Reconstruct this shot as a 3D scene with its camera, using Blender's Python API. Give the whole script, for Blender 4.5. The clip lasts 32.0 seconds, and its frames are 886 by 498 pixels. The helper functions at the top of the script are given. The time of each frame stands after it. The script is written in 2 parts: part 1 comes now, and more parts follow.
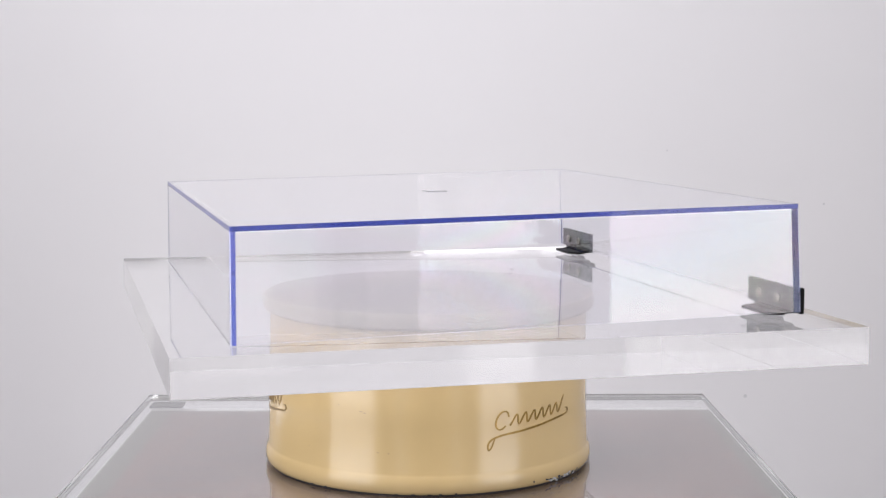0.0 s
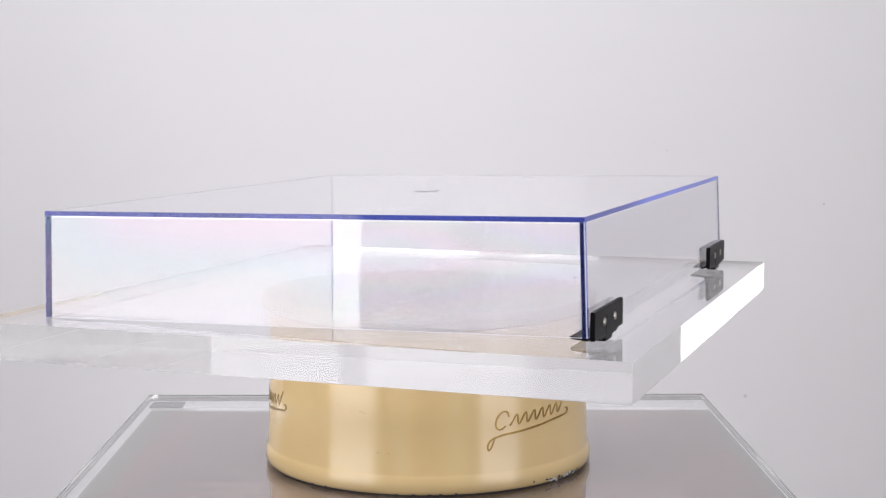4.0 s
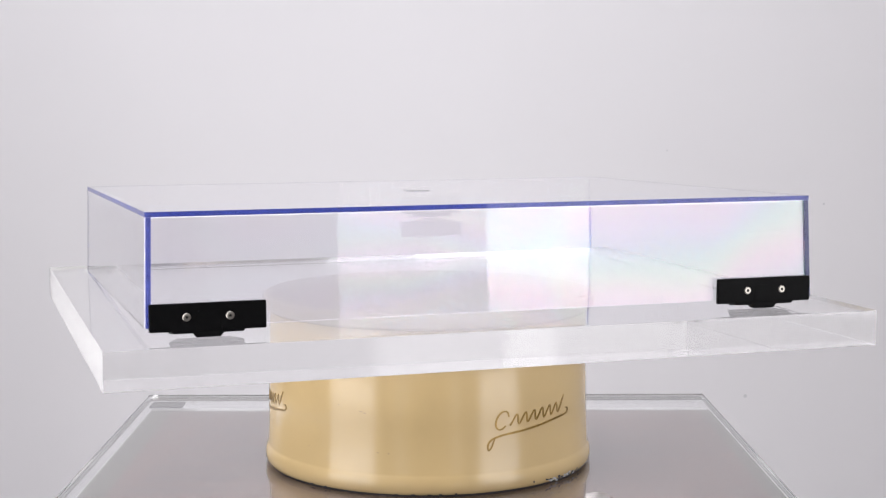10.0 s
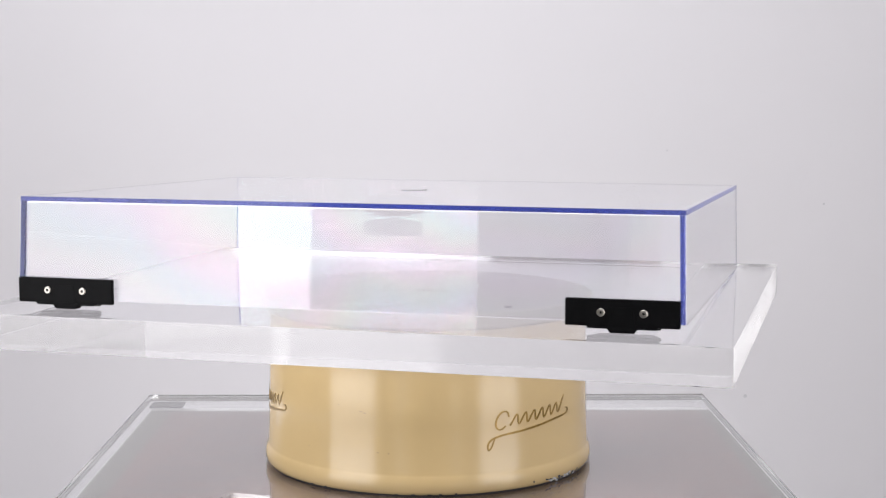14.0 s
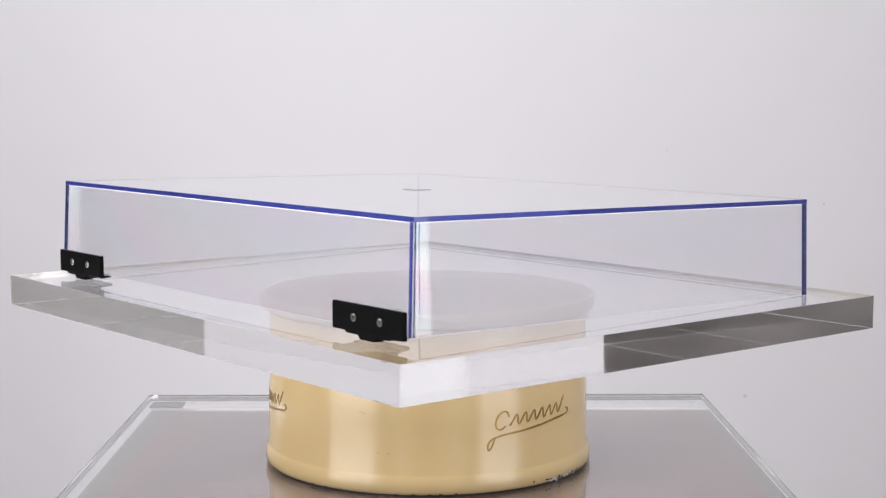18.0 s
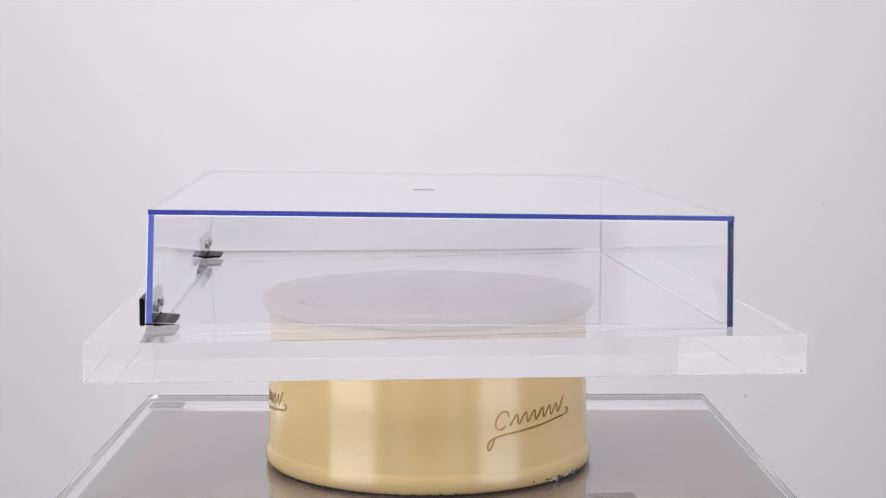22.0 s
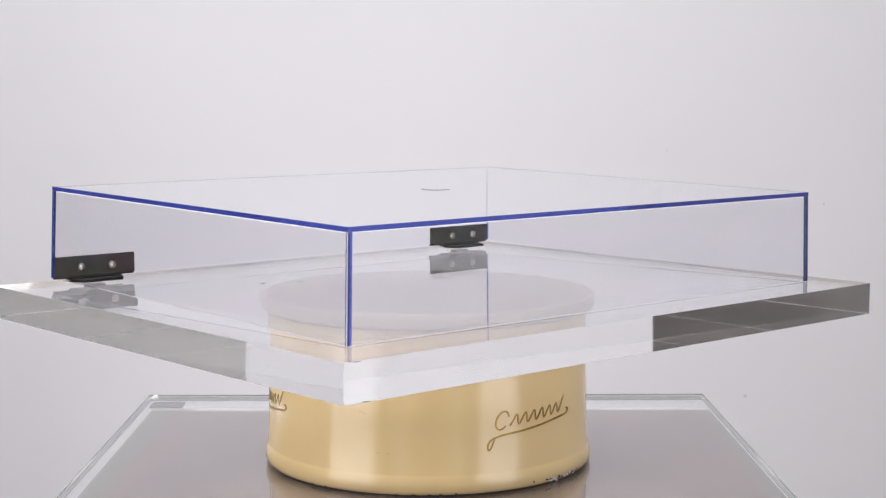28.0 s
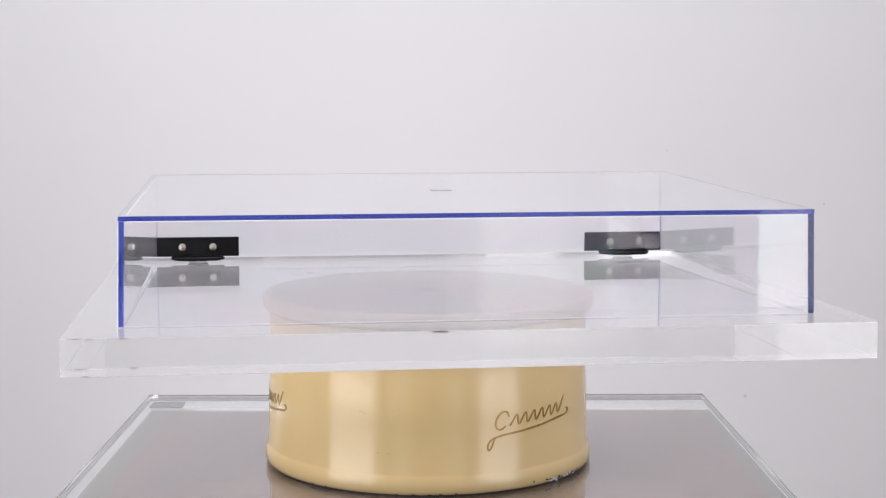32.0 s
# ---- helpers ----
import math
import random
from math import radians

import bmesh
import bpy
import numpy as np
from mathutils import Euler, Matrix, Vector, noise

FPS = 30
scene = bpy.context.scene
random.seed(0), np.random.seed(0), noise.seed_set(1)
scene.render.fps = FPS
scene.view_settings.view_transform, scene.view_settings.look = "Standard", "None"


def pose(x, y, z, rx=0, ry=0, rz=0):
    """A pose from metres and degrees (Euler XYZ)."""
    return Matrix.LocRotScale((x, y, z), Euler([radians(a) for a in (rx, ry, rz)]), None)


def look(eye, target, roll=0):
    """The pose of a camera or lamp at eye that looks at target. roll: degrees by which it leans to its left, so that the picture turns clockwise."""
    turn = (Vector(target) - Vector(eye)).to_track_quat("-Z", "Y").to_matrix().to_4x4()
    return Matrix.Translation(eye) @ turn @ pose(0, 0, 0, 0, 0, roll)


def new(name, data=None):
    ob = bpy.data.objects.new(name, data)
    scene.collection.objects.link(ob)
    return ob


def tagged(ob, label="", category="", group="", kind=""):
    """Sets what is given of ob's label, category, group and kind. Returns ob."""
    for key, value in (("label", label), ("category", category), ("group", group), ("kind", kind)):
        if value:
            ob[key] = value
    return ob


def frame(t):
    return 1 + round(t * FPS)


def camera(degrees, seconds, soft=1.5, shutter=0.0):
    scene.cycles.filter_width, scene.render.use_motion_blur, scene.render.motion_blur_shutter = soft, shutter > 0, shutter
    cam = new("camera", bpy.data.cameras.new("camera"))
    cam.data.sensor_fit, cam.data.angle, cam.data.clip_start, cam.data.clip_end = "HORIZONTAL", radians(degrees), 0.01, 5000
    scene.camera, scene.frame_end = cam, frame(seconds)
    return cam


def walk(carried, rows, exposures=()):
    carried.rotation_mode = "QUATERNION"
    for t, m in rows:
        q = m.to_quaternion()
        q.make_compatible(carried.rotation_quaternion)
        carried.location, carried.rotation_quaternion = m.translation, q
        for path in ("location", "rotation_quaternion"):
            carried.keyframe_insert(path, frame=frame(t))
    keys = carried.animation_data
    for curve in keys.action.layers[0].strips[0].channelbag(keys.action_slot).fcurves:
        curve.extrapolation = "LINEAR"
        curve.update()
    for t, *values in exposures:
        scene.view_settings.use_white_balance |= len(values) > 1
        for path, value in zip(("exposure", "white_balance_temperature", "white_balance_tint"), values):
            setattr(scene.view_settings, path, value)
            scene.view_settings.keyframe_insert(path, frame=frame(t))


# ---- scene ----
# Heights: floor 0, top of the plinth 0.90, top of the thick acrylic slab SZ. The turning axis stands at x = y = 0.
TZ = 0.90
SZ = TZ + 0.1335
EYE = Vector((0.0, -1.1456, SZ + 0.1493))
cam = camera(33.207, 32.0, soft=1.25, shutter=0.5)
AIM = EYE + Vector((math.sin(radians(0.5877)) * math.cos(radians(6.014)), math.cos(radians(0.5877)) * math.cos(radians(6.014)), -math.sin(radians(6.014))))
walk(cam, [(0.0, look(EYE, AIM)), (32.0, look(EYE, AIM))])


def turn_at(t):
    """Turn of the display table, in degrees, at t seconds."""
    q = (t - 16) / 16
    return 146.21 - 139.33 * q - 3.18 * q ** 2 + 0.66 * q ** 3 + 2.59 * q ** 4


# ---- light ----
world = bpy.data.worlds.new("world")
scene.world = world
world.use_nodes = True
world.node_tree.nodes["Background"].inputs["Color"].default_value = (0.8, 0.85, 1.0, 1)
world.node_tree.nodes["Background"].inputs["Strength"].default_value = 0.15
scene.view_settings.exposure = 0.0
# thick clear blocks need long light paths
scene.cycles.max_bounces, scene.cycles.glossy_bounces, scene.cycles.transmission_bounces = 32, 20, 32


def soft_light(name, a, b, z, h, watts, tint):
    """An upright area lamp between two plan points, facing the display stand."""
    data = bpy.data.lights.new(name, "AREA")
    (ax, ay), (bx, by) = a, b
    data.shape, data.size, data.size_y = "RECTANGLE", math.hypot(bx - ax, by - ay), h
    data.energy, data.color = watts, tint
    ob = new(name, data)
    c = Vector(((ax + bx) / 2, (ay + by) / 2, z))
    n = Vector((ay - by, bx - ax, 0)).normalized()
    n = n if n.dot(-c.xy.to_3d()) > 0 else -n
    ob.matrix_world = look(c, c + n)
    return ob


LAMP_TINT = (1.0, 0.98, 0.99)
WASH_TINT = (0.965, 0.96, 0.99)
for name, a, b, glow, low in (("studio_light_left", (-0.475, -0.695), (-0.71, -0.32), 4.3, 0.40), ("studio_light_right", (0.58, -0.87), (0.862, -0.473), 3.6, 0.60)):
    wide = math.hypot(b[0] - a[0], b[1] - a[1])
    soft_light(name, a, b, 1.315, 0.77, glow * math.pi * wide * 0.77, LAMP_TINT)
    soft_light(name + "_skirt", a, b, (low + 0.928) / 2, 0.928 - low, 2.9 * math.pi * wide * (0.928 - low), LAMP_TINT)
# Unseen low fill, added to brighten the drum's left side.
soft_light("drum_fill_low", (-0.70, -0.28), (-0.62, 0.50), 0.635, 0.39, 1.9, LAMP_TINT)
soft_light("strip_light", (-1.025, -3.548), (-0.955, -3.566), 1.46, 1.1, 0.85, LAMP_TINT)
# Lamps in two assumed, unseen windows; they brighten the slab's end faces.
for a, b in ((-1.49, -1.15), (1.03, 1.47)):
    soft_light("window_daylight", (a, -3.69), (b, -3.69), 1.125, 1.47, 1.1 * math.pi * (b - a) * 1.47, (1.0, 0.97, 0.9))
# Unseen overhead fill, added to bring the back wall up to brightness.
top = bpy.data.lights.new("overhead_fill", "AREA")
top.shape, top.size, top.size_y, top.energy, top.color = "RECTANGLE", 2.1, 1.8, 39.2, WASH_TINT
new("overhead_fill", top).matrix_world = look((-0.5, 0.0, 2.76), (-0.5, 0.001, 0))


# ---- materials ----
def mat(name):
    m = bpy.data.materials.new(name)
    m.use_nodes = True
    nt = m.node_tree
    return m, nt, nt.nodes["Principled BSDF"]


def grain(nt, scale, detail=4.0, rough=0.6):
    tc = nt.nodes.new("ShaderNodeTexCoord")
    n = nt.nodes.new("ShaderNodeTexNoise")
    n.inputs["Scale"].default_value, n.inputs["Detail"].default_value, n.inputs["Roughness"].default_value = scale, detail, rough
    nt.links.new(tc.outputs["Object"], n.inputs["Vector"])
    return n


def ramp(nt, src, stops):
    r = nt.nodes.new("ShaderNodeValToRGB")
    while len(r.color_ramp.elements) < len(stops):
        r.color_ramp.elements.new(0.5)
    for e, (p, c) in zip(r.color_ramp.elements, stops):
        e.position, e.color = p, (*c, 1)
    nt.links.new(src, r.inputs["Fac"])
    return r


def bump(nt, src, bsdf, strength, dist):
    b = nt.nodes.new("ShaderNodeBump")
    b.inputs["Strength"].default_value, b.inputs["Distance"].default_value = strength, dist
    nt.links.new(src, b.inputs["Height"])
    nt.links.new(b.outputs["Normal"], bsdf.inputs["Normal"])


def plain(name, colour, rough, var=0.06, scale=40.0, metal=0.0, relief=0.0, coat=0.0, ior=1.5):
    m, nt, b = mat(name)
    n = grain(nt, scale)
    lo = tuple(c * (1 - var) for c in colour)
    hi = tuple(min(1, c * (1 + var)) for c in colour)
    r = ramp(nt, n.outputs["Fac"], [(0.3, lo), (0.7, hi)])
    nt.links.new(r.outputs["Color"], b.inputs["Base Color"])
    b.inputs["Roughness"].default_value, b.inputs["Metallic"].default_value = rough, metal
    b.inputs["IOR"].default_value = ior
    if coat:
        b.inputs["Coat Weight"].default_value, b.inputs["Coat Roughness"].default_value = coat, 0.04
    if relief:
        bump(nt, grain(nt, scale * 6).outputs["Fac"], b, 0.3, relief)
    return m


def clear(name, colour=(0.99, 0.992, 0.995), rough=0.0, ior=1.49, film=0.0):
    m, nt, b = mat(name)
    b.inputs["Base Color"].default_value = (*colour, 1)
    b.inputs["Transmission Weight"].default_value = 1.0
    b.inputs["Roughness"].default_value, b.inputs["IOR"].default_value = rough, ior
    if film:
        # stress bands: arcs round the middle of the lid's rim, bent by slow noise
        tc = nt.nodes.new("ShaderNodeTexCoord")
        warp = nt.nodes.new("ShaderNodeMix")
        warp.data_type, warp.blend_type = "RGBA", "LINEAR_LIGHT"
        warp.inputs["Factor"].default_value = 0.045
        nt.links.new(tc.outputs["Object"], warp.inputs["A"])
        nt.links.new(grain(nt, 7.0, 1.5, 0.5).outputs["Color"], warp.inputs["B"])
        mp = nt.nodes.new("ShaderNodeMapping")
        mp.inputs["Location"].default_value, mp.inputs["Scale"].default_value = (0.25, 0.1, -1.15), (4.4, 5.0, 13.0)
        nt.links.new(warp.outputs["Result"], mp.inputs["Vector"])
        ln = nt.nodes.new("ShaderNodeVectorMath")
        ln.operation = "LENGTH"
        nt.links.new(mp.outputs["Vector"], ln.inputs[0])
        r = nt.nodes.new("ShaderNodeMapRange")
        r.inputs["From Min"].default_value, r.inputs["From Max"].default_value = 0.8, 1.8
        r.inputs["To Min"].default_value, r.inputs["To Max"].default_value = 260.0, film
        nt.links.new(ln.outputs["Value"], r.inputs["Value"])
        nt.links.new(r.outputs["Result"], b.inputs["Thin Film Thickness"])
        b.inputs["Thin Film IOR"].default_value = 1.436
    return m


def streaked(name, lo, hi):
    """A satin board with broad cloudy patches and fine streaks drawn out along x."""
    m, nt, b = mat(name)
    tc = nt.nodes.new("ShaderNodeTexCoord")
    mp = nt.nodes.new("ShaderNodeMapping")
    mp.inputs["Scale"].default_value = (9.0, 70.0, 1.0)
    nt.links.new(tc.outputs["Object"], mp.inputs["Vector"])
    fine = nt.nodes.new("ShaderNodeTexNoise")
    fine.inputs["Scale"].default_value, fine.inputs["Detail"].default_value = 1.0, 3.0
    nt.links.new(mp.outputs["Vector"], fine.inputs["Vector"])
    mix = nt.nodes.new("ShaderNodeMix")
    mix.inputs["Factor"].default_value = 0.45
    nt.links.new(fine.outputs["Fac"], mix.inputs["A"])
    nt.links.new(grain(nt, 11.0, 3.0).outputs["Fac"], mix.inputs["B"])
    r = ramp(nt, mix.outputs["Result"], [(0.36, lo), (0.62, hi)])
    nt.links.new(r.outputs["Color"], b.inputs["Base Color"])
    b.inputs["Roughness"].default_value, b.inputs["IOR"].default_value = 0.45, 1.15
    return m


M_WALL = plain("white_wall_paint", (0.80, 0.79, 0.82), 0.9, 0.012, 1.6, relief=0.0006)
M_DARK_WALL = plain("mottled_grey_brown_wall", (0.112, 0.098, 0.090), 0.7, 0.6, 7.0)
M_GREY_WALL = plain("grey_wall_paint", (0.64, 0.63, 0.62), 0.8, 0.05, 2.0)
M_CEIL = plain("ceiling_paint", (0.72, 0.71, 0.72), 0.9, 0.02, 2.0)
M_FLOOR = plain("pale_studio_floor", (0.56, 0.54, 0.53), 0.6, 0.06, 3.0)
M_SLAB = clear("clear_cast_acrylic")
M_SLAB_SIDE = clear("polished_cast_acrylic_side", (0.985, 0.985, 0.985), 0.055)
M_SANDED = plain("sanded_acrylic_edge", (0.44, 0.43, 0.45), 0.5, 0.1, 60.0)
M_PANEL = clear("clear_cover_acrylic", (0.972, 0.970, 0.996), film=960.0)
M_SHEET = clear("clear_table_sheet", (0.97, 0.98, 0.985), ior=1.42)
M_CREAM = plain("cream_enamel", (0.44, 0.323, 0.162), 0.17, 0.03, 14.0, ior=1.56)
M_PLATTER = plain("platter_pale_mat", (0.15, 0.125, 0.112), 0.5, 0.1, 30.0)
M_PLATTER_RIM = plain("platter_cream_rim", (0.27, 0.235, 0.19), 0.35, 0.03, 30.0)
M_BASE = plain("dark_rubber", (0.02, 0.02, 0.025), 0.7, 0.2, 90.0)
M_GOLD = plain("antique_gold_lettering_ink", (0.24, 0.15, 0.04), 0.34, 0.3, 120.0, metal=0.55)
M_BLACK = plain("black_hinge_plastic", (0.005, 0.005, 0.0055), 0.32, 0.2, 200.0, relief=0.0001, ior=1.1)
M_STEEL = plain("nickel_screw", (0.36, 0.34, 0.31), 0.28, 0.1, 200.0, metal=1.0)
# Near-black that paints the shade inside screw sockets and hinge slots.
M_RECESS_SHADE = plain("recess_shade_dark", (0.02, 0.02, 0.02), 0.5)
M_BOARD = streaked("grey_satin_board", (0.086, 0.066, 0.061), (0.124, 0.087, 0.079))
M_MARGIN = plain("grey_board_margin", (0.094, 0.090, 0.080), 0.45, 0.05, 9.0, ior=1.15)
M_STRIP = plain("pale_grey_strip", (0.13, 0.13, 0.13), 0.5, 0.05, 20.0)
M_PLINTH = plain("white_plinth_paint", (0.42, 0.41, 0.41), 0.6, 0.03, 5.0)
M_CORNER_PATCH = plain("dark_grey_patch", (0.012, 0.012, 0.013), 0.6, 0.1, 60.0)
M_BADGE = plain("grey_badge_edge", (0.13, 0.13, 0.14), 0.5)
M_FAINT = plain("faint_grey_streak", (0.066, 0.050, 0.049), 0.45, 0.1, 50.0, ior=1.15)
M_FAINT_WARM = plain("faint_warm_streak", (0.080, 0.057, 0.053), 0.45, 0.1, 50.0, ior=1.15)
M_SPECK = plain("wall_speck_grey", (0.66, 0.66, 0.69), 0.9)
M_CHIP = plain("chipped_enamel_grey", (0.30, 0.31, 0.33), 0.6, 0.5, 300.0)


def blue_edge(name, tint, share, ior=1.49):
    """Sawn edges of the sheets: blue-tinted clear acrylic with a share of scattered light."""
    m = clear(name, tint, 0.03 if ior > 1 else 0.0, ior)
    nt = m.node_tree
    b = nt.nodes["Principled BSDF"]
    d = nt.nodes.new("ShaderNodeBsdfPrincipled")
    n = grain(nt, 25.0, 2.0)
    r = ramp(nt, n.outputs["Fac"], [(0.35, (0.026, 0.039, 0.23)), (0.7, (0.040, 0.057, 0.31))])
    nt.links.new(r.outputs["Color"], d.inputs["Base Color"])
    d.inputs["Roughness"].default_value = 0.15
    t = nt.nodes.new("ShaderNodeBsdfTranslucent")
    t.inputs["Color"].default_value = (0.06, 0.088, 0.42, 1)
    mixes = [nt.nodes.new("ShaderNodeMixShader") for _ in range(2)]
    mixes[0].inputs["Fac"].default_value, mixes[1].inputs["Fac"].default_value = 0.3, share
    nt.links.new(d.outputs["BSDF"], mixes[0].inputs[1])
    nt.links.new(t.outputs["BSDF"], mixes[0].inputs[2])
    nt.links.new(mixes[0].outputs["Shader"], mixes[1].inputs[1])
    nt.links.new(b.outputs["BSDF"], mixes[1].inputs[2])
    nt.links.new(mixes[1].outputs["Shader"], nt.nodes["Material Output"].inputs["Surface"])
    return m


# Opaque white on the glue seams paints the highlight line below the lid.
M_GLUE_SHINE = plain("white_glue_highlight", (0.85, 0.85, 0.87), 0.12, 0.03, 80.0)
M_SCRATCH = plain("scratched_enamel", (0.27, 0.19, 0.11), 0.5)
M_EDGE = blue_edge("blue_acrylic_edge", (0.12, 0.16, 0.60), 0.65)
M_END = blue_edge("blue_acrylic_end", (0.17, 0.21, 0.70), 0.60)
M_JOINT = blue_edge("blue_glued_joint", (0.26, 0.32, 0.86), 0.76, 1.0)
M_BOND = clear("clear_glued_face", (1.0, 1.0, 1.0), ior=1.0)
# Pale lavender paints the light caught by the clear corner chamfers.
M_CHAMFER = plain("pale_chamfer_highlight", (0.72, 0.72, 0.86), 0.12, 0.03, 80.0)


# ---- building helpers ----
def box_bm(x0, x1, y0, y1, z0, z1, bevel=0.0, seg=1):
    bm = bmesh.new()
    vs = [bm.verts.new((x, y, z)) for z in (z0, z1) for y in (y0, y1) for x in (x0, x1)]
    for f in ((0, 2, 3, 1), (4, 5, 7, 6), (0, 1, 5, 4), (2, 6, 7, 3), (0, 4, 6, 2), (1, 3, 7, 5)):
        bm.faces.new([vs[i] for i in f])
    if bevel:
        bmesh.ops.bevel(bm, geom=list(bm.edges), offset=bevel, segments=seg, affect="EDGES", profile=0.5)
    return bm


def prism_bm(pts, a0, a1, axis, bevel=0.0):
    """A flat outline drawn out along one axis, between a0 and a1."""
    def put(p, a):
        return {"x": (a, p[0], p[1]), "y": (p[0], a, p[1]), "z": (p[0], p[1], a)}[axis]
    bm = bmesh.new()
    lo = [bm.verts.new(put(p, a0)) for p in pts]
    hi = [bm.verts.new(put(p, a1)) for p in pts]
    n = len(pts)
    bm.faces.new(lo)
    bm.faces.new(hi[::-1])
    for i in range(n):
        bm.faces.new((lo[i], hi[i], hi[(i + 1) % n], lo[(i + 1) % n]))
    bmesh.ops.recalc_face_normals(bm, faces=list(bm.faces))
    if bevel:
        bmesh.ops.bevel(bm, geom=list(bm.edges), offset=bevel, segments=2, affect="EDGES", profile=0.5)
    return bm


def lathe_bm(profile, seg=128):
    """A closed profile of (radius, z) turned round the z axis."""
    bm = bmesh.new()
    rings = []
    for r, z in profile:
        if r < 1e-6:
            rings.append([bm.verts.new((0, 0, z))])
        else:
            rings.append([bm.verts.new((r * math.cos(2 * math.pi * i / seg), r * math.sin(2 * math.pi * i / seg), z)) for i in range(seg)])
    for a, b in zip(rings, rings[1:]):
        for i in range(seg):
            j = (i + 1) % seg
            if len(a) == 1:
                bm.faces.new((a[0], b[j], b[i]))
            elif len(b) == 1:
                bm.faces.new((a[i], a[j], b[0]))
            else:
                bm.faces.new((a[i], a[j], b[j], b[i]))
    bmesh.ops.recalc_face_normals(bm, faces=list(bm.faces))
    return bm


def smooth(bm, angle=35):
    for f in bm.faces:
        f.smooth = True
    for e in bm.edges:
        if len(e.link_faces) == 2 and e.calc_face_angle() > radians(angle):
            e.smooth = False
    return bm


def mesh_of(name, bm, materials):
    me = bpy.data.meshes.new(name)
    bm.to_mesh(me)
    bm.free()
    for m in materials if isinstance(materials, (list, tuple)) else [materials]:
        me.materials.append(m)
    return me


def part(name, bm, material, parent=None, label="", m=None):
    ob = new(name, mesh_of(name, bm, material))
    if parent:
        ob.parent = parent
    if m:
        ob.matrix_basis = m
    return tagged(ob, label) if label else ob


# ---- the room ----
RX0, RX1, RY0, RY1, RZ = -1.6, 1.6, -3.6, 1.0, 2.8
tagged(part("floor", box_bm(RX0, RX1, RY0, RY1, -0.1, 0.0), M_FLOOR), "pale floor of the studio room", "floor", kind="structure")
tagged(part("ceiling", box_bm(RX0, RX1, RY0, RY1, RZ, RZ + 0.1), M_CEIL), "white ceiling of the studio room", "ceiling", kind="structure")
wall_n = tagged(part("wall_north", box_bm(RX0 - 0.1, RX1 + 0.1, RY1, RY1 + 0.1, -0.1, RZ + 0.1), M_WALL), "plain white wall behind the display stand", "wall", kind="structure")
tagged(part("wall_west", box_bm(RX0 - 0.1, RX0, RY0, RY1, 0.62, RZ + 0.1), M_DARK_WALL), "dark grey brown side wall", "wall", kind="structure")
# Unseen lower band, added in white so the drum's left side reflects brighter.
tagged(part("wall_west_bounce", box_bm(RX0 - 0.1, RX0, RY0, RY1, -0.1, 0.62), M_WALL), "unseen lower side wall, white to brighten the drum", "wall", kind="structure")
tagged(part("wall_east", box_bm(RX1, RX1 + 0.1, RY0, RY1, -0.1, RZ + 0.1), M_GREY_WALL), "grey side wall", "wall", kind="structure")
WIN_Z0, WIN_Z1, WINDOWS = 0.35, 1.9, ((-1.52, -1.12), (1.0, 1.5))


def joined_boxes(boxes):
    """Several blocks in one mesh."""
    bm = bmesh.new()
    for b in boxes:
        one = box_bm(*b)
        me = bpy.data.meshes.new("block")
        one.to_mesh(me)
        one.free()
        bm.from_mesh(me)
        bpy.data.meshes.remove(me)
    return bm


def build_south_wall():
    """The wall at the camera's back, with two assumed windows whose daylight brightens the slab's ends."""
    xs = [RX0 - 0.1] + [x for w in WINDOWS for x in w] + [RX1 + 0.1]
    piers = [(a, b, RY0 - 0.1, RY0, -0.1, RZ + 0.1) for a, b in zip(xs[::2], xs[1::2])]
    fills = [(a, b, RY0 - 0.1, RY0, z0, z1) for a, b in WINDOWS for z0, z1 in ((-0.1, WIN_Z0), (WIN_Z1, RZ + 0.1))]
    tagged(part("wall_south", joined_boxes(piers + fills), M_DARK_WALL), "dark wall at the camera's back with two windows", "wall", kind="structure")
    for k, (a, b) in enumerate(WINDOWS):
        f, y0, y1 = 0.03, RY0 - 0.08, RY0 - 0.03
        bars = [(a, a + f, y0, y1, WIN_Z0, WIN_Z1), (b - f, b, y0, y1, WIN_Z0, WIN_Z1), (a + f, b - f, y0, y1, WIN_Z0, WIN_Z0 + f), (a + f, b - f, y0, y1, WIN_Z1 - f, WIN_Z1)]
        tagged(part("window_%d" % (k + 1), joined_boxes(bars), M_CEIL), "narrow white window frame", "window", kind="structure")


build_south_wall()
for sx, sz, sr in ((0.4663, -0.2945, 0.0028), (0.5746, -0.0115, 0.0018), (0.3456, 0.0659, 0.0013)):
    bm = bmesh.new()
    bmesh.ops.create_circle(bm, cap_ends=True, radius=sr, segments=10)
    part("speck", bm, M_SPECK, wall_n, m=pose(sx, RY1 - 0.0008, SZ + sz, 90, 0, 0))


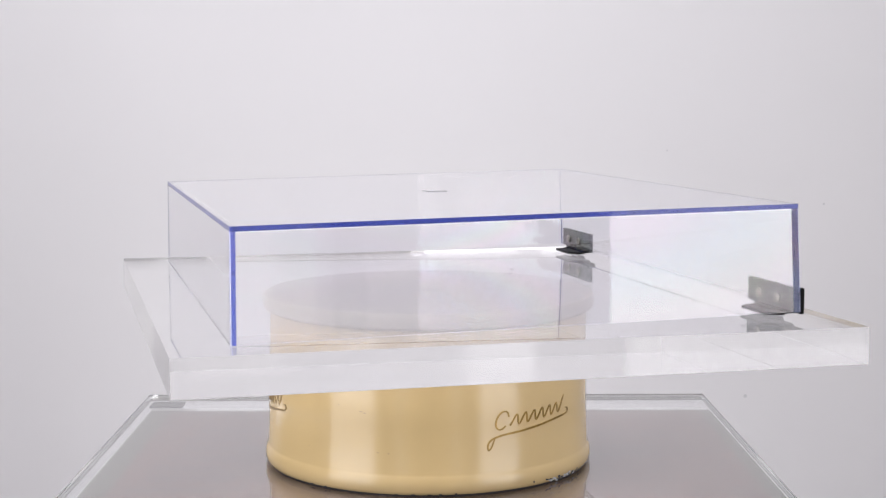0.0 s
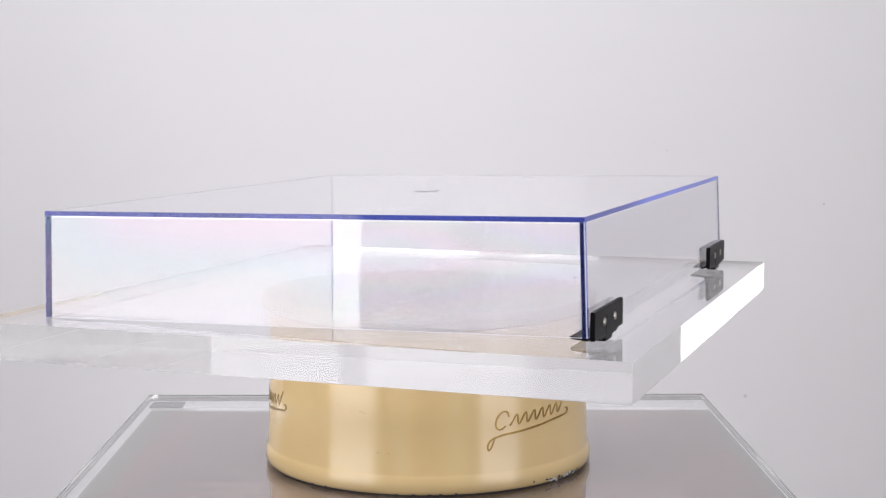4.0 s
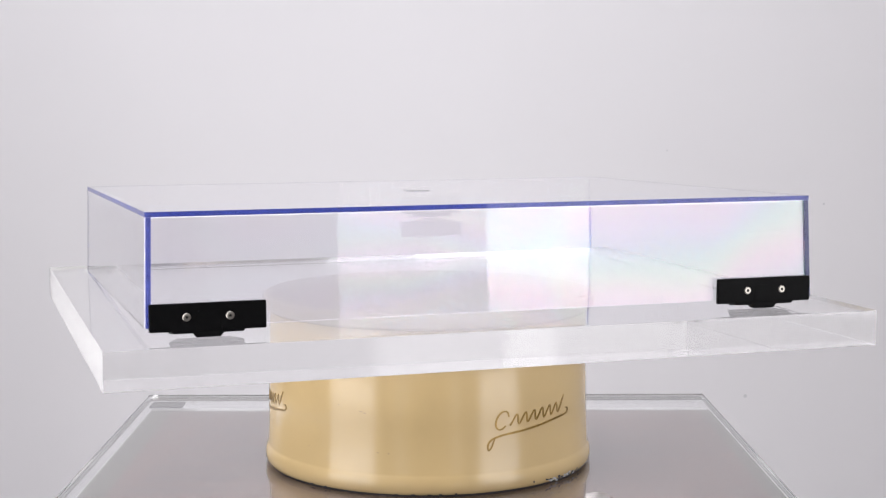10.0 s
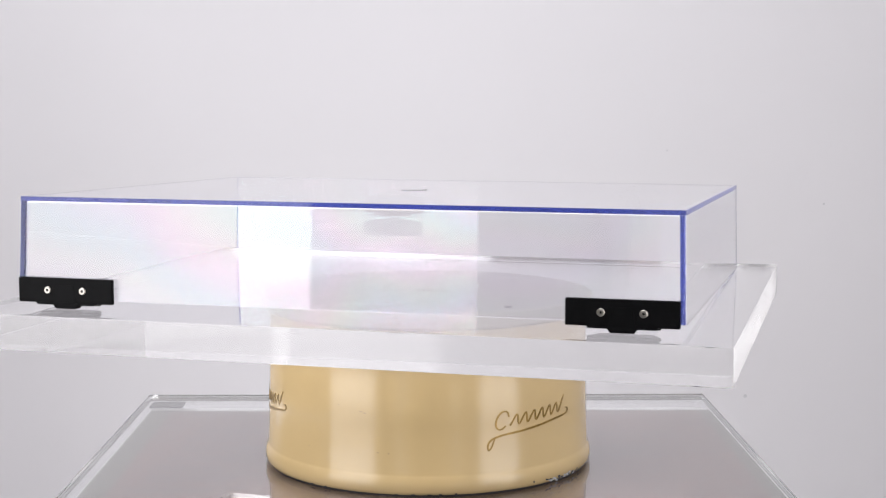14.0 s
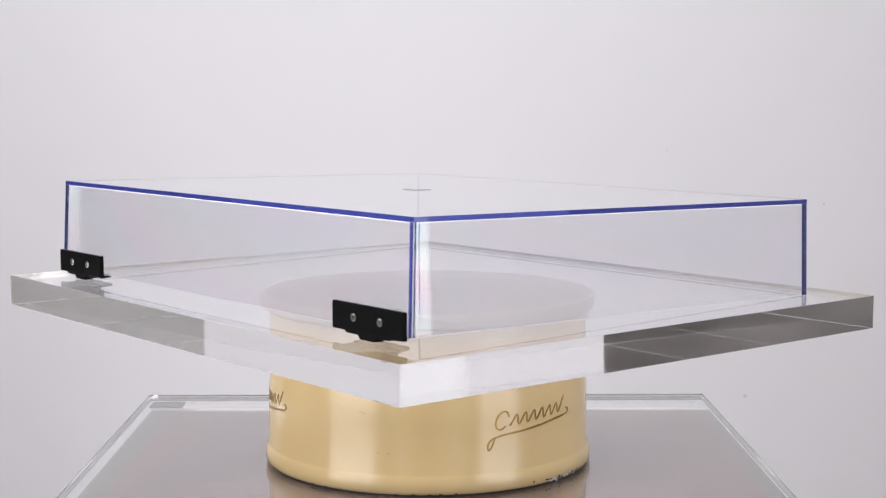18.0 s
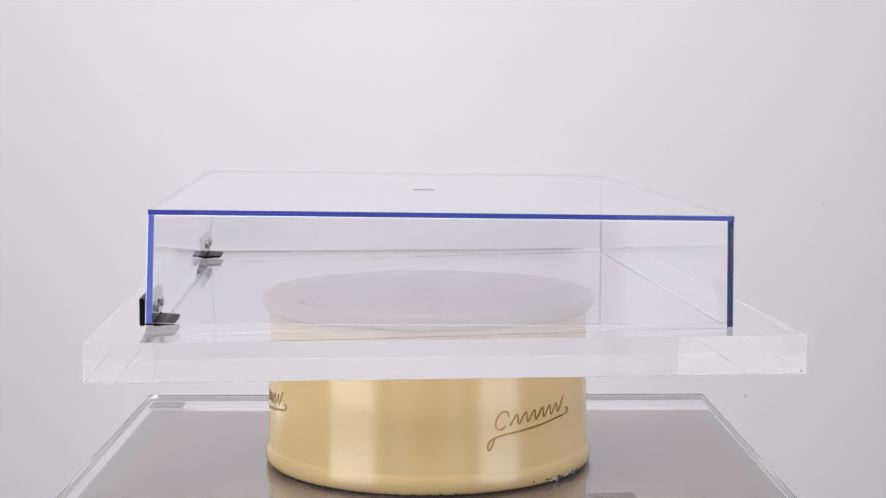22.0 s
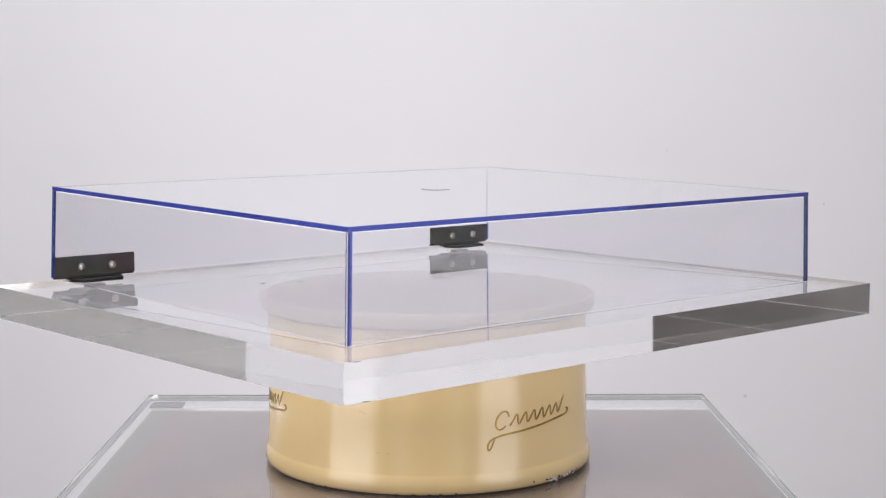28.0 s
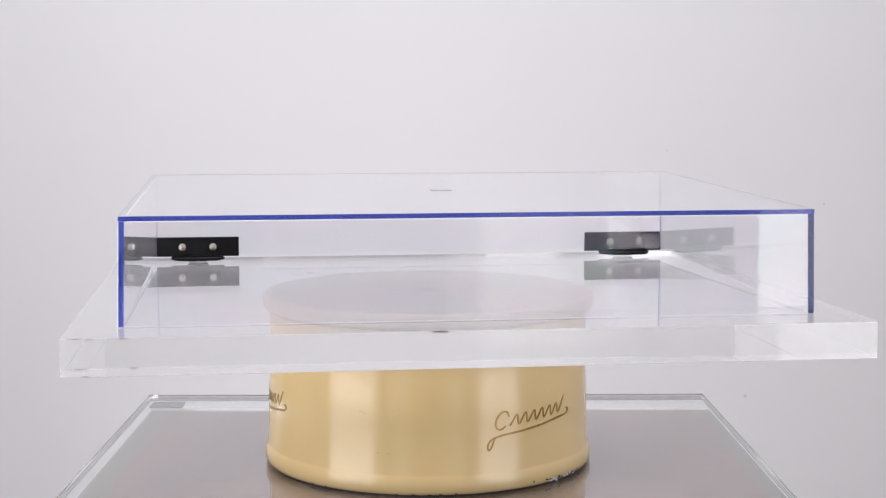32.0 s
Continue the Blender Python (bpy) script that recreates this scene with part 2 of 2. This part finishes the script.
# ---- the plinth with its clear sheet ----
def build_plinth():
    e = tagged(new("display_plinth"), "square display plinth with clear acrylic sheet over grey board", "plinth")
    e.location = (0, 0, 0)
    x0, x1, y0, y1 = -0.262, 0.2595, -0.30, 0.2325
    part("sheet", box_bm(x0, x1, y0, y1, TZ - 0.009, TZ, 0.0003), M_SHEET, e, "clear acrylic top sheet").visible_shadow = False
    part("margin", box_bm(x0 + 0.012, x1 - 0.004, y0 + 0.005, y1 - 0.055, TZ - 0.016, TZ - 0.0105, 0.0005), M_MARGIN, e, "grey board")
    part("board", box_bm(x0 + 0.032, x1 - 0.016, y0 + 0.02, y1 - 0.065, TZ - 0.0104, TZ - 0.0095), M_BOARD, e, "pinkish grey satin board")
    # Added strips, painted grey like the sheet's edge faces refracted through its top.
    for a, b in ((x0 + 0.0006, x0 + 0.0042), (x1 - 0.0032, x1 - 0.0006)):
        part("edge_strip", box_bm(a, b, y0 + 0.003, y1 - 0.0145, TZ - 0.0105, TZ - 0.0094), M_STRIP, e, "grey strip for the look of the sheet's edge")
    part("body", box_bm(x0 + 0.005, x1 - 0.004, y0 + 0.005, y1 - 0.016, 0.0, TZ - 0.0165, 0.001), M_PLINTH, e, "white plinth body")
    part("tape", box_bm(-0.254, -0.224, 0.186, 0.210, TZ - 0.0102, TZ - 0.0094), M_CORNER_PATCH, e, "dark grey patch at the corner")
    # The same added strip for the refracted back edge.
    part("edge_strip", box_bm(x0 + 0.003, x1 - 0.003, y1 - 0.014, y1 - 0.002, TZ - 0.0105, TZ - 0.0094), M_MARGIN, e, "grey strip for the look of the sheet's back edge")
    rnd = random.Random(4)
    # Darker bars paint a reflection of lettering onto the board.
    for i in range(8):
        w = rnd.uniform(0.05, 0.068)
        x, y = -0.196 - 0.004 * i + rnd.uniform(0, 0.008), 0.085 - i * 0.031
        part("streak", box_bm(x, x + w, y, y + rnd.uniform(0.012, 0.016), TZ - 0.0095, TZ - 0.00945), M_FAINT, e)
        if i % 3 == 0:
            part("streak", box_bm(x + w + 0.006, x + w + 0.022, y + 0.004, y + 0.014, TZ - 0.0095, TZ - 0.00945), M_FAINT_WARM, e)
    for i in range(3):
        w = rnd.uniform(0.015, 0.025)
        x, y = 0.165 + rnd.uniform(0, 0.02), 0.03 - i * 0.03
        part("streak", box_bm(x, x + w, y, y + 0.008, TZ - 0.0095, TZ - 0.00945), M_FAINT_WARM, e)
    for i in range(14):
        x, y, w = rnd.uniform(0.145, 0.235), rnd.uniform(-0.14, 0.14), rnd.uniform(0.004, 0.014)
        part("scuff", box_bm(x, min(x + w, 0.242), y, y + 0.0035, TZ - 0.0095, TZ - 0.00945), M_FAINT, e)
    return e


build_plinth()

# ---- the round display turntable ----
CAN_H = 0.0961


def on_can(deg, z, r):
    a = radians(deg)
    return Vector((r * math.sin(a), -r * math.cos(a), z))


def can_radius(z):
    """Outer radius of the drum at a height over the plinth."""
    return 0.1246 + (0.1222 - 0.1246) * min(1.0, max(0.0, z / CAN_H))


def stroke_bm(pts, width, lift=0.0004, ends=0.6):
    """A pen stroke laid on the drum: (degrees, height) points, drawn out to a ribbon."""
    dense = []
    for k in range(len(pts) - 1):
        p0, p1, p2, p3 = pts[max(k - 1, 0)], pts[k], pts[k + 1], pts[min(k + 2, len(pts) - 1)]
        for i in range(8):
            t = i / 8
            dense.append(tuple(0.5 * (2 * p1[j] + (p2[j] - p0[j]) * t + (2 * p0[j] - 5 * p1[j] + 4 * p2[j] - p3[j]) * t * t
                                      + (3 * p1[j] - p0[j] - 3 * p2[j] + p3[j]) * t ** 3) for j in (0, 1)))
    dense.append(pts[-1])
    k = radians(1) * 0.1235
    bm = bmesh.new()
    rows = []
    n = len(dense)
    for i, (d, z) in enumerate(dense):
        a, b = dense[max(i - 1, 0)], dense[min(i + 1, n - 1)]
        tx, tz = (b[0] - a[0]) * k, b[1] - a[1]
        ln = math.hypot(tx, tz) or 1
        nx, nz = -tz / ln, tx / ln
        f = i / (n - 1)
        w = width * (ends + (1 - ends) * math.sin(math.pi * f)) / 2
        row = []
        for s in (-1, 1):
            zz = z + s * nz * w
            for up in (0.0, lift):
                row.append(bm.verts.new(on_can(d + s * nx * w / k, zz, can_radius(zz) + up - 0.0001)))
        rows.append(row)
    for a, b in zip(rows, rows[1:]):
        bm.faces.new((a[1], b[1], b[3], a[3]))
        bm.faces.new((a[0], a[1], b[1], b[0]))
        bm.faces.new((a[2], b[2], b[3], a[3]))
    bmesh.ops.recalc_face_normals(bm, faces=list(bm.faces))
    return smooth(bm)


def build_turntable():
    e = tagged(new("display_turntable"), "round cream enamelled display turntable with worn gold marks", "turntable")
    e.location = (0, 0, TZ)
    r0 = 0.1266
    prof = [(0.0, 0.0006), (r0 - 0.0035, 0.0006), (r0 - 0.0011, 0.0014), (r0, 0.0037), (r0 + 0.0002, 0.0080), (r0 - 0.0006, 0.0120), (r0 - 0.0016, 0.0138),
            (can_radius(0.0155), 0.0155), (can_radius(0.05), 0.05), (can_radius(CAN_H - 0.002), CAN_H - 0.002), (can_radius(CAN_H) - 0.001, CAN_H), (0.0, CAN_H)]
    part("drum", smooth(lathe_bm(prof, 160), 50), M_CREAM, e, "cream enamelled drum with a rolled foot")
    part("base_ring", smooth(lathe_bm([(0.0, 0.0), (r0 - 0.0028, 0.0), (r0 - 0.0026, 0.0012), (0.0, 0.0012)], 128)), M_BASE, e, "dark base under the drum")
    # chips along the foot
    rnd = random.Random(11)
    for i in range(46):
        d = rnd.choice((rnd.uniform(36, 66), rnd.uniform(44, 56), rnd.uniform(-75, 75)))
        z = rnd.uniform(0.0012, 0.0046 if 36 < d < 62 else 0.0017)
        w, h = rnd.uniform(0.0006, 0.0022), rnd.uniform(0.0004, 0.0012)
        bm = bmesh.new()
        bmesh.ops.create_circle(bm, cap_ends=True, radius=1.0, segments=7)
        for v in bm.verts:
            v.co.x *= w * rnd.uniform(0.7, 1.3)
            v.co.y *= h * rnd.uniform(0.7, 1.3)
        c = on_can(d, z, r0 + 0.00025 - max(0, 0.0037 - z) * 0.42)
        part("chip", bm, M_CHIP if rnd.random() < 0.6 and 38 < d < 60 else M_BASE, e, m=Matrix.Translation(c) @ pose(0, 0, 0, 90, 0, d))
    for d, z, w, h in ((-22.6, 0.0586, 0.0016, 0.0003), (-21.3, 0.0578, 0.0009, 0.0004), (-12.9, 0.0300, 0.0006, 0.0005), (-16.6, 0.0302, 0.0010, 0.0003), (-31, 0.062, 0.0006, 0.0003), (-44, 0.0285, 0.0004, 0.0004)):
        bm = bmesh.new()
        bmesh.ops.create_circle(bm, cap_ends=True, radius=1.0, segments=9)
        for v in bm.verts:
            v.co.x *= w
            v.co.y *= h
        part("scratch", bm, M_SCRATCH, e, m=Matrix.Translation(on_can(d, z, can_radius(z) + 0.0002)) @ pose(0, 0, 0, 90, 0, d))
    # gold flourish and plain slanted bars in place of the worn lettering, three times round the drum
    for off in (0.0, -114.6, -229.0):
        dz = 0.0 if off == 0 else 0.0005
        h = 0.1335
        swash = [(22.6, -0.0935), (21.4, -0.1000), (20.2, -0.1025), (20.0, -0.0985), (21.6, -0.0948), (25.5, -0.0925), (32.0, -0.0912), (40.0, -0.0892), (48.0, -0.0870), (54.6, -0.0855), (56.3, -0.0838), (56.0, -0.0812), (54.4, -0.0812)]
        part("flourish", stroke_bm([(d + off, z + h + dz) for d, z in swash], 0.0015), M_GOLD, e, "worn gold flourish")
        bars = [(52.9, -0.0712, 51.2, -0.0822, 0.0016)]
        oval = [(25.3 + 2.3 * math.cos(a) + 0.9 * math.sin(a), -0.0820 + 0.0064 * math.sin(a)) for a in (0.35 + math.pi * k / 6 for k in range(11))]
        part("oval", stroke_bm([(d + off, z + h + dz) for d, z in oval], 0.0014, ends=0.8), M_GOLD, e)
        wave = [(28.6 + 0.46 * k + 0.55 * math.cos(a), -0.0826 + 0.000075 * k + 0.0036 * math.cos(a)) for k, a in ((k, math.pi + math.pi * k / 4) for k in range(51))]
        part("wave", stroke_bm([(d + off, z + h + dz) for d, z in wave], 0.0013, ends=0.8), M_GOLD, e, "worn gold wavy line")
        for d0, z0, d1, z1, w in bars:
            part("bar", stroke_bm([(d0 + off + 1.0, z0 + h + dz), ((d0 + d1) / 2 + off + 0.2, (z0 + z1) / 2 + h + dz), (d1 + off - 0.6, z1 + h + dz)], w), M_GOLD, e)
    platter = part("platter", smooth(lathe_bm([(0.0, 0.0), (0.1245, 0.0), (0.1272, 0.002), (0.1280, 0.006), (0.1280, 0.0095), (0.1268, 0.0115), (0.1235, 0.0118), (0.1235, 0.0110), (0.0, 0.0110)], 128), 40), M_PLATTER_RIM, e, "cream turning platter", m=pose(0, 0, CAN_H + 0.001))
    part("mat", smooth(lathe_bm([(0.0, 0.0111), (0.1232, 0.0111), (0.1232, 0.0119), (0.0, 0.0119)], 128), 40), M_PLATTER, platter, "pale grey platter mat")
    part("spindle", smooth(lathe_bm([(0.0, 0.0119), (0.0062, 0.0119), (0.0062, 0.0121), (0.0, 0.0121)], 32), 40), M_FAINT, platter, "small centre mark")
    return e, platter


turntable, platter = build_turntable()

# ---- the thick acrylic slab ----
SLAB = (-0.2532, 0.2706, -0.2196, 0.2231, 0.0244)


def build_slab():
    u0, u1, v0, v1, t = SLAB
    bm = box_bm(u0, u1, v0, v1, -t, 0.0, 0.00011)
    for f in bm.faces:
        f.material_index = 1 if f.calc_area() < 0.005 else (0 if abs(f.normal.z) > 0.9 else 2)
    ob = part("acrylic_slab", bm, [M_SLAB, M_SANDED, M_SLAB_SIDE])
    for u, v, w, turn in ((-0.087, 0.095, 0.0030, 20), (-0.058, 0.085, 0.0026, -15)):
        spot = bmesh.new()
        bmesh.ops.create_circle(spot, cap_ends=True, radius=1.0, segments=12)
        for x in spot.verts:
            x.co.x, x.co.y = x.co.x * w, x.co.y * w * 0.6
        part("mark", spot, M_BADGE, ob, "small dark mark", m=pose(u, v, 0.0002, 0, 0, turn))
    for u, v, dv, z in ((u0 + 0.010, v0, -1, -0.0004), (u0 + 0.014, v1, 1, -0.0004), (u0 + 0.022, v1, 1, -t + 0.0005), (u0 + 0.016, v0, -1, -t + 0.0005)):
        part("chip", prism_bm([(u - 0.0036, z - 0.0002), (u + 0.0006, z - 0.0004), (u + 0.003, z), (u - 0.002, z + 0.0003)], v, v + dv * 0.0002, "y"), M_BADGE, ob)
    ob.visible_shadow = False
    ob.location = (0, 0, SZ)
    return tagged(ob, "thick clear acrylic slab lying on the turning platter", "slab")


slab = build_slab()

# ---- the hinged dust cover ----
CU, CV, HU, HV, CH, LIFT, FLARE, TH, LID = 0.0102, 0.0040, 0.23, 0.1839, 0.0711, 0.0064, 0.0017, 0.0037, 0.0031
PITCH = Matrix.Translation((0, CV - HV, 0)) @ Matrix.Rotation(math.atan2(LIFT, 2 * HV), 4, "X") @ Matrix.Translation((0, HV - CV, 0))


def panel_bm(corners, thin):
    """A sheet from its eight corners; broad faces (index thin) stay clear, the lid's rim is sawn blue, ends of uprights are glued joints."""
    bm = bmesh.new()
    vs = [bm.verts.new(c) for c in corners]
    quads = {"z": ((0, 2, 3, 1), (4, 5, 7, 6)), "y": ((0, 1, 5, 4), (2, 6, 7, 3)), "x": ((0, 4, 6, 2), (1, 3, 7, 5))}
    for axis, qs in quads.items():
        for q in qs:
            f = bm.faces.new([vs[i] for i in q])
            f.material_index = 0 if axis == thin or (thin != "z" and axis == "z") else (1 if thin == "z" else 2)
    bmesh.ops.transform(bm, matrix=PITCH, verts=list(bm.verts))
    return bm


def side_bm(side, v0, v1, z0, z1):
    """An end sheet of the cover: chamfered upright outer corners, tinted ends, and glued strips where the front and back sheets meet it."""
    c = 0.0004
    out, inn = (CU + HU, CU + HU - TH) if side > 0 else (CU - HU, CU - HU + TH)
    bm = bmesh.new()
    rings = []
    for z in (z0, z1):
        k = FLARE * (1 - z / CH)
        o, i, a, b = out + side * k, inn + side * k, v0 - k, v1 + k
        ring = [(o - side * c, a), (o, a + c), (o, b - c), (o - side * c, b), (i, b), (i, b - TH), (i, a + TH), (i, a)]
        rings.append([bm.verts.new((x, y, z)) for x, y in ring])
    for j, m in enumerate((3, 0, 3, 1, 2, 0, 2, 1)):
        f = bm.faces.new((rings[0][j], rings[0][(j + 1) % 8], rings[1][(j + 1) % 8], rings[1][j]))
        f.material_index = m
    bm.faces.new(rings[0])
    bm.faces.new(rings[1])
    bmesh.ops.recalc_face_normals(bm, faces=list(bm.faces))
    bmesh.ops.transform(bm, matrix=PITCH, verts=list(bm.verts))
    return bm


def frustum(u0, u1, v0, v1, z0, z1, f0, f1):
    """Eight corners; f: flare of the (u0, u1, v0, v1) sides at the lower end."""
    out = []
    for z, k in ((z0, 1 - z0 / CH), (z1, 1 - z1 / CH)):
        for v, sv in ((v0, f0[1]), (v1, f1[1])):
            for u, su in ((u0, f0[0]), (u1, f1[0])):
                out.append((u + su * FLARE * k, v + sv * FLARE * k, z))
    return out


def build_hinge(cover, cu):
    """Black clamp hinge: plate on the back panel, knuckle on the slab, flange under the cover's edge."""
    vb = CV + HV + FLARE * 0.8
    w, z0, z1 = 0.0360, 0.0046, 0.0219
    plate = part("hinge", prism_bm([(cu - w, z0), (cu + w, z0), (cu + w, z1), (cu - w, z1)], vb + 0.0010, vb + 0.0042, "y", 0.0007), M_BLACK, cover, "black plastic hinge")
    step = [(cu - 0.0225, z0 + 0.001), (cu - 0.0225, z0 - 0.0008), (cu - 0.0215, z0 - 0.0014), (cu - 0.0095, z0 - 0.0014), (cu - 0.0075, z0 - 0.0040), (cu + 0.0075, z0 - 0.0040),
            (cu + 0.0095, z0 - 0.0014), (cu + 0.0215, z0 - 0.0014), (cu + 0.0225, z0 - 0.0008), (cu + 0.0225, z0 + 0.001)]
    part("knuckle", prism_bm(step, vb - 0.003, vb + 0.0040, "y", 0.0003), M_BLACK, plate)
    part("rib", prism_bm([(cu - 0.0085, z0 + 0.0004), (cu + 0.0085, z0 + 0.0004), (cu + 0.0065, z0 + 0.0125), (cu - 0.0065, z0 + 0.0125)], vb + 0.0040, vb + 0.0044, "y", 0.0001), M_BLACK, plate)
    part("flange", prism_bm([(cu - 0.0235, vb - 0.003), (cu + 0.0235, vb - 0.003), (cu + 0.017, vb - 0.0155), (cu - 0.017, vb - 0.0155)], z0 - 0.0022, z0 - 0.0002, "z", 0.0004), M_BLACK, plate)
    # Flat dark strip for the shade of a slot; no groove is cut.
    part("slot", prism_bm([(cu - 0.019, vb - 0.0085), (cu + 0.019, vb - 0.0085), (cu + 0.0175, vb - 0.0105), (cu - 0.0175, vb - 0.0105)], z0 - 0.0003, z0, "z"), M_RECESS_SHADE, plate)
    for s in (-1, 1):
        c = (cu + s * 0.01335, vb + 0.0042, 0.0134)
        ring = [(0.0008, -0.001), (0.0025, -0.001), (0.0026, 0.0003), (0.0021, 0.0008), (0.0011, 0.0008), (0.0009, 0.0003), (0.0009, -0.0002), (0.0, -0.0002)]
        screw = part("screw", smooth(lathe_bm(ring, 20), 40), M_STEEL, plate, "bright nickel screw", m=Matrix.Translation(c) @ pose(0, 0, 0, -90, 0, 0))
        # Dark disc for the shade at the bottom of the socket.
        part("socket", lathe_bm([(0.0, -0.0003), (0.00085, -0.0003), (0.00085, 0.0001), (0.0, 0.0001)], 6), M_RECESS_SHADE, screw)
        part("nut", smooth(lathe_bm([(0.0, 0.0), (0.0032, 0.0), (0.0032, 0.0008), (0.0022, 0.0016), (0.0, 0.0016)], 18), 40), M_STEEL, plate, "screw end inside the cover",
             m=Matrix.Translation((c[0], CV + HV + FLARE * 0.8 - TH - 0.0002, c[2])) @ pose(0, 0, 0, 90, 0, 0))
    return plate


def build_cover():
    e = tagged(new("dust_cover"), "clear acrylic dust cover with blue edges and two black hinges", "dust cover")
    e.location = (0, 0, SZ)
    u0, u1, v0, v1, g = CU - HU, CU + HU, CV - HV, CV + HV, 0.00012
    mats = [M_PANEL, M_EDGE, M_JOINT]
    part("top_panel", panel_bm(frustum(u0, u1, v0, v1, CH - LID, CH, (-1, -1), (1, 1)), "z"), mats, e)
    zt = CH - LID - g
    for side in (-1, 1):
        part("side_panel", side_bm(side, v0, v1, 0.0004, zt), [M_PANEL, M_END, M_BOND, M_CHAMFER], e)
    part("front_panel", panel_bm(frustum(u0 + TH + g, u1 - TH - g, v0, v0 + TH, 0.0004, zt, (-1, -1), (1, -1)), "y"), mats, e)
    part("back_panel", panel_bm(frustum(u0 + TH + g, u1 - TH - g, v1 - TH, v1, 0.0004, zt, (-1, 1), (1, 1)), "y"), mats, e)
    q = 0.0006
    iu0, iu1, iv0, iv1 = u0 + TH, u1 - TH, v0 + TH, v1 - TH
    beads = [([(iu0, zt), (iu0 + q, zt), (iu0, zt - q)], iv0 + q, iv1 - q, "y"), ([(iu1, zt), (iu1, zt - q), (iu1 - q, zt)], iv0 + q, iv1 - q, "y"),
             ([(iv0, zt), (iv0 + q, zt), (iv0, zt - q)], iu0 + q, iu1 - q, "x"), ([(iv1, zt), (iv1, zt - q), (iv1 - q, zt)], iu0 + q, iu1 - q, "x")]
    for pts, a0, a1, axis in beads:
        bm = prism_bm([(p[0] + (0.0002 if p[0] < 0 else -0.0002), p[1] - 0.0001) for p in pts], a0, a1, axis)
        bmesh.ops.transform(bm, matrix=PITCH, verts=list(bm.verts))
        part("seam_highlight", bm, M_GLUE_SHINE, e, "thin glue seam, white for its highlight line")
    badge = box_bm(CU - 0.0078, CU + 0.0078, CV - 0.0078, CV + 0.0078, CH + 0.0001, CH + 0.0004)
    bmesh.ops.transform(badge, matrix=PITCH, verts=list(badge.verts))
    for f in badge.faces:
        f.material_index = 0 if abs(f.normal.z) > 0.9 else 1
    part("badge", badge, [M_PANEL, M_BADGE], e, "small square mark on the lid")
    for cu in (0.2037, -0.1822):
        build_hinge(e, cu)
    for o in e.children_recursive:
        if o.name.split(".")[0].endswith("panel"):
            o.visible_shadow = False
    return e


cover = build_cover()


def motions():
    """The slab, the cover on it and the platter under it turn together, clockwise from above."""
    times = [i * 1.0 for i in range(33)]
    walk(slab, [(t, pose(0, 0, SZ, 0, 0, turn_at(t))) for t in times])
    walk(cover, [(t, pose(0, 0, SZ + 0.0001, 0, 0, turn_at(t))) for t in times])
    walk(platter, [(t, pose(0, 0, CAN_H + 0.001, 0, 0, turn_at(t))) for t in times])


motions()
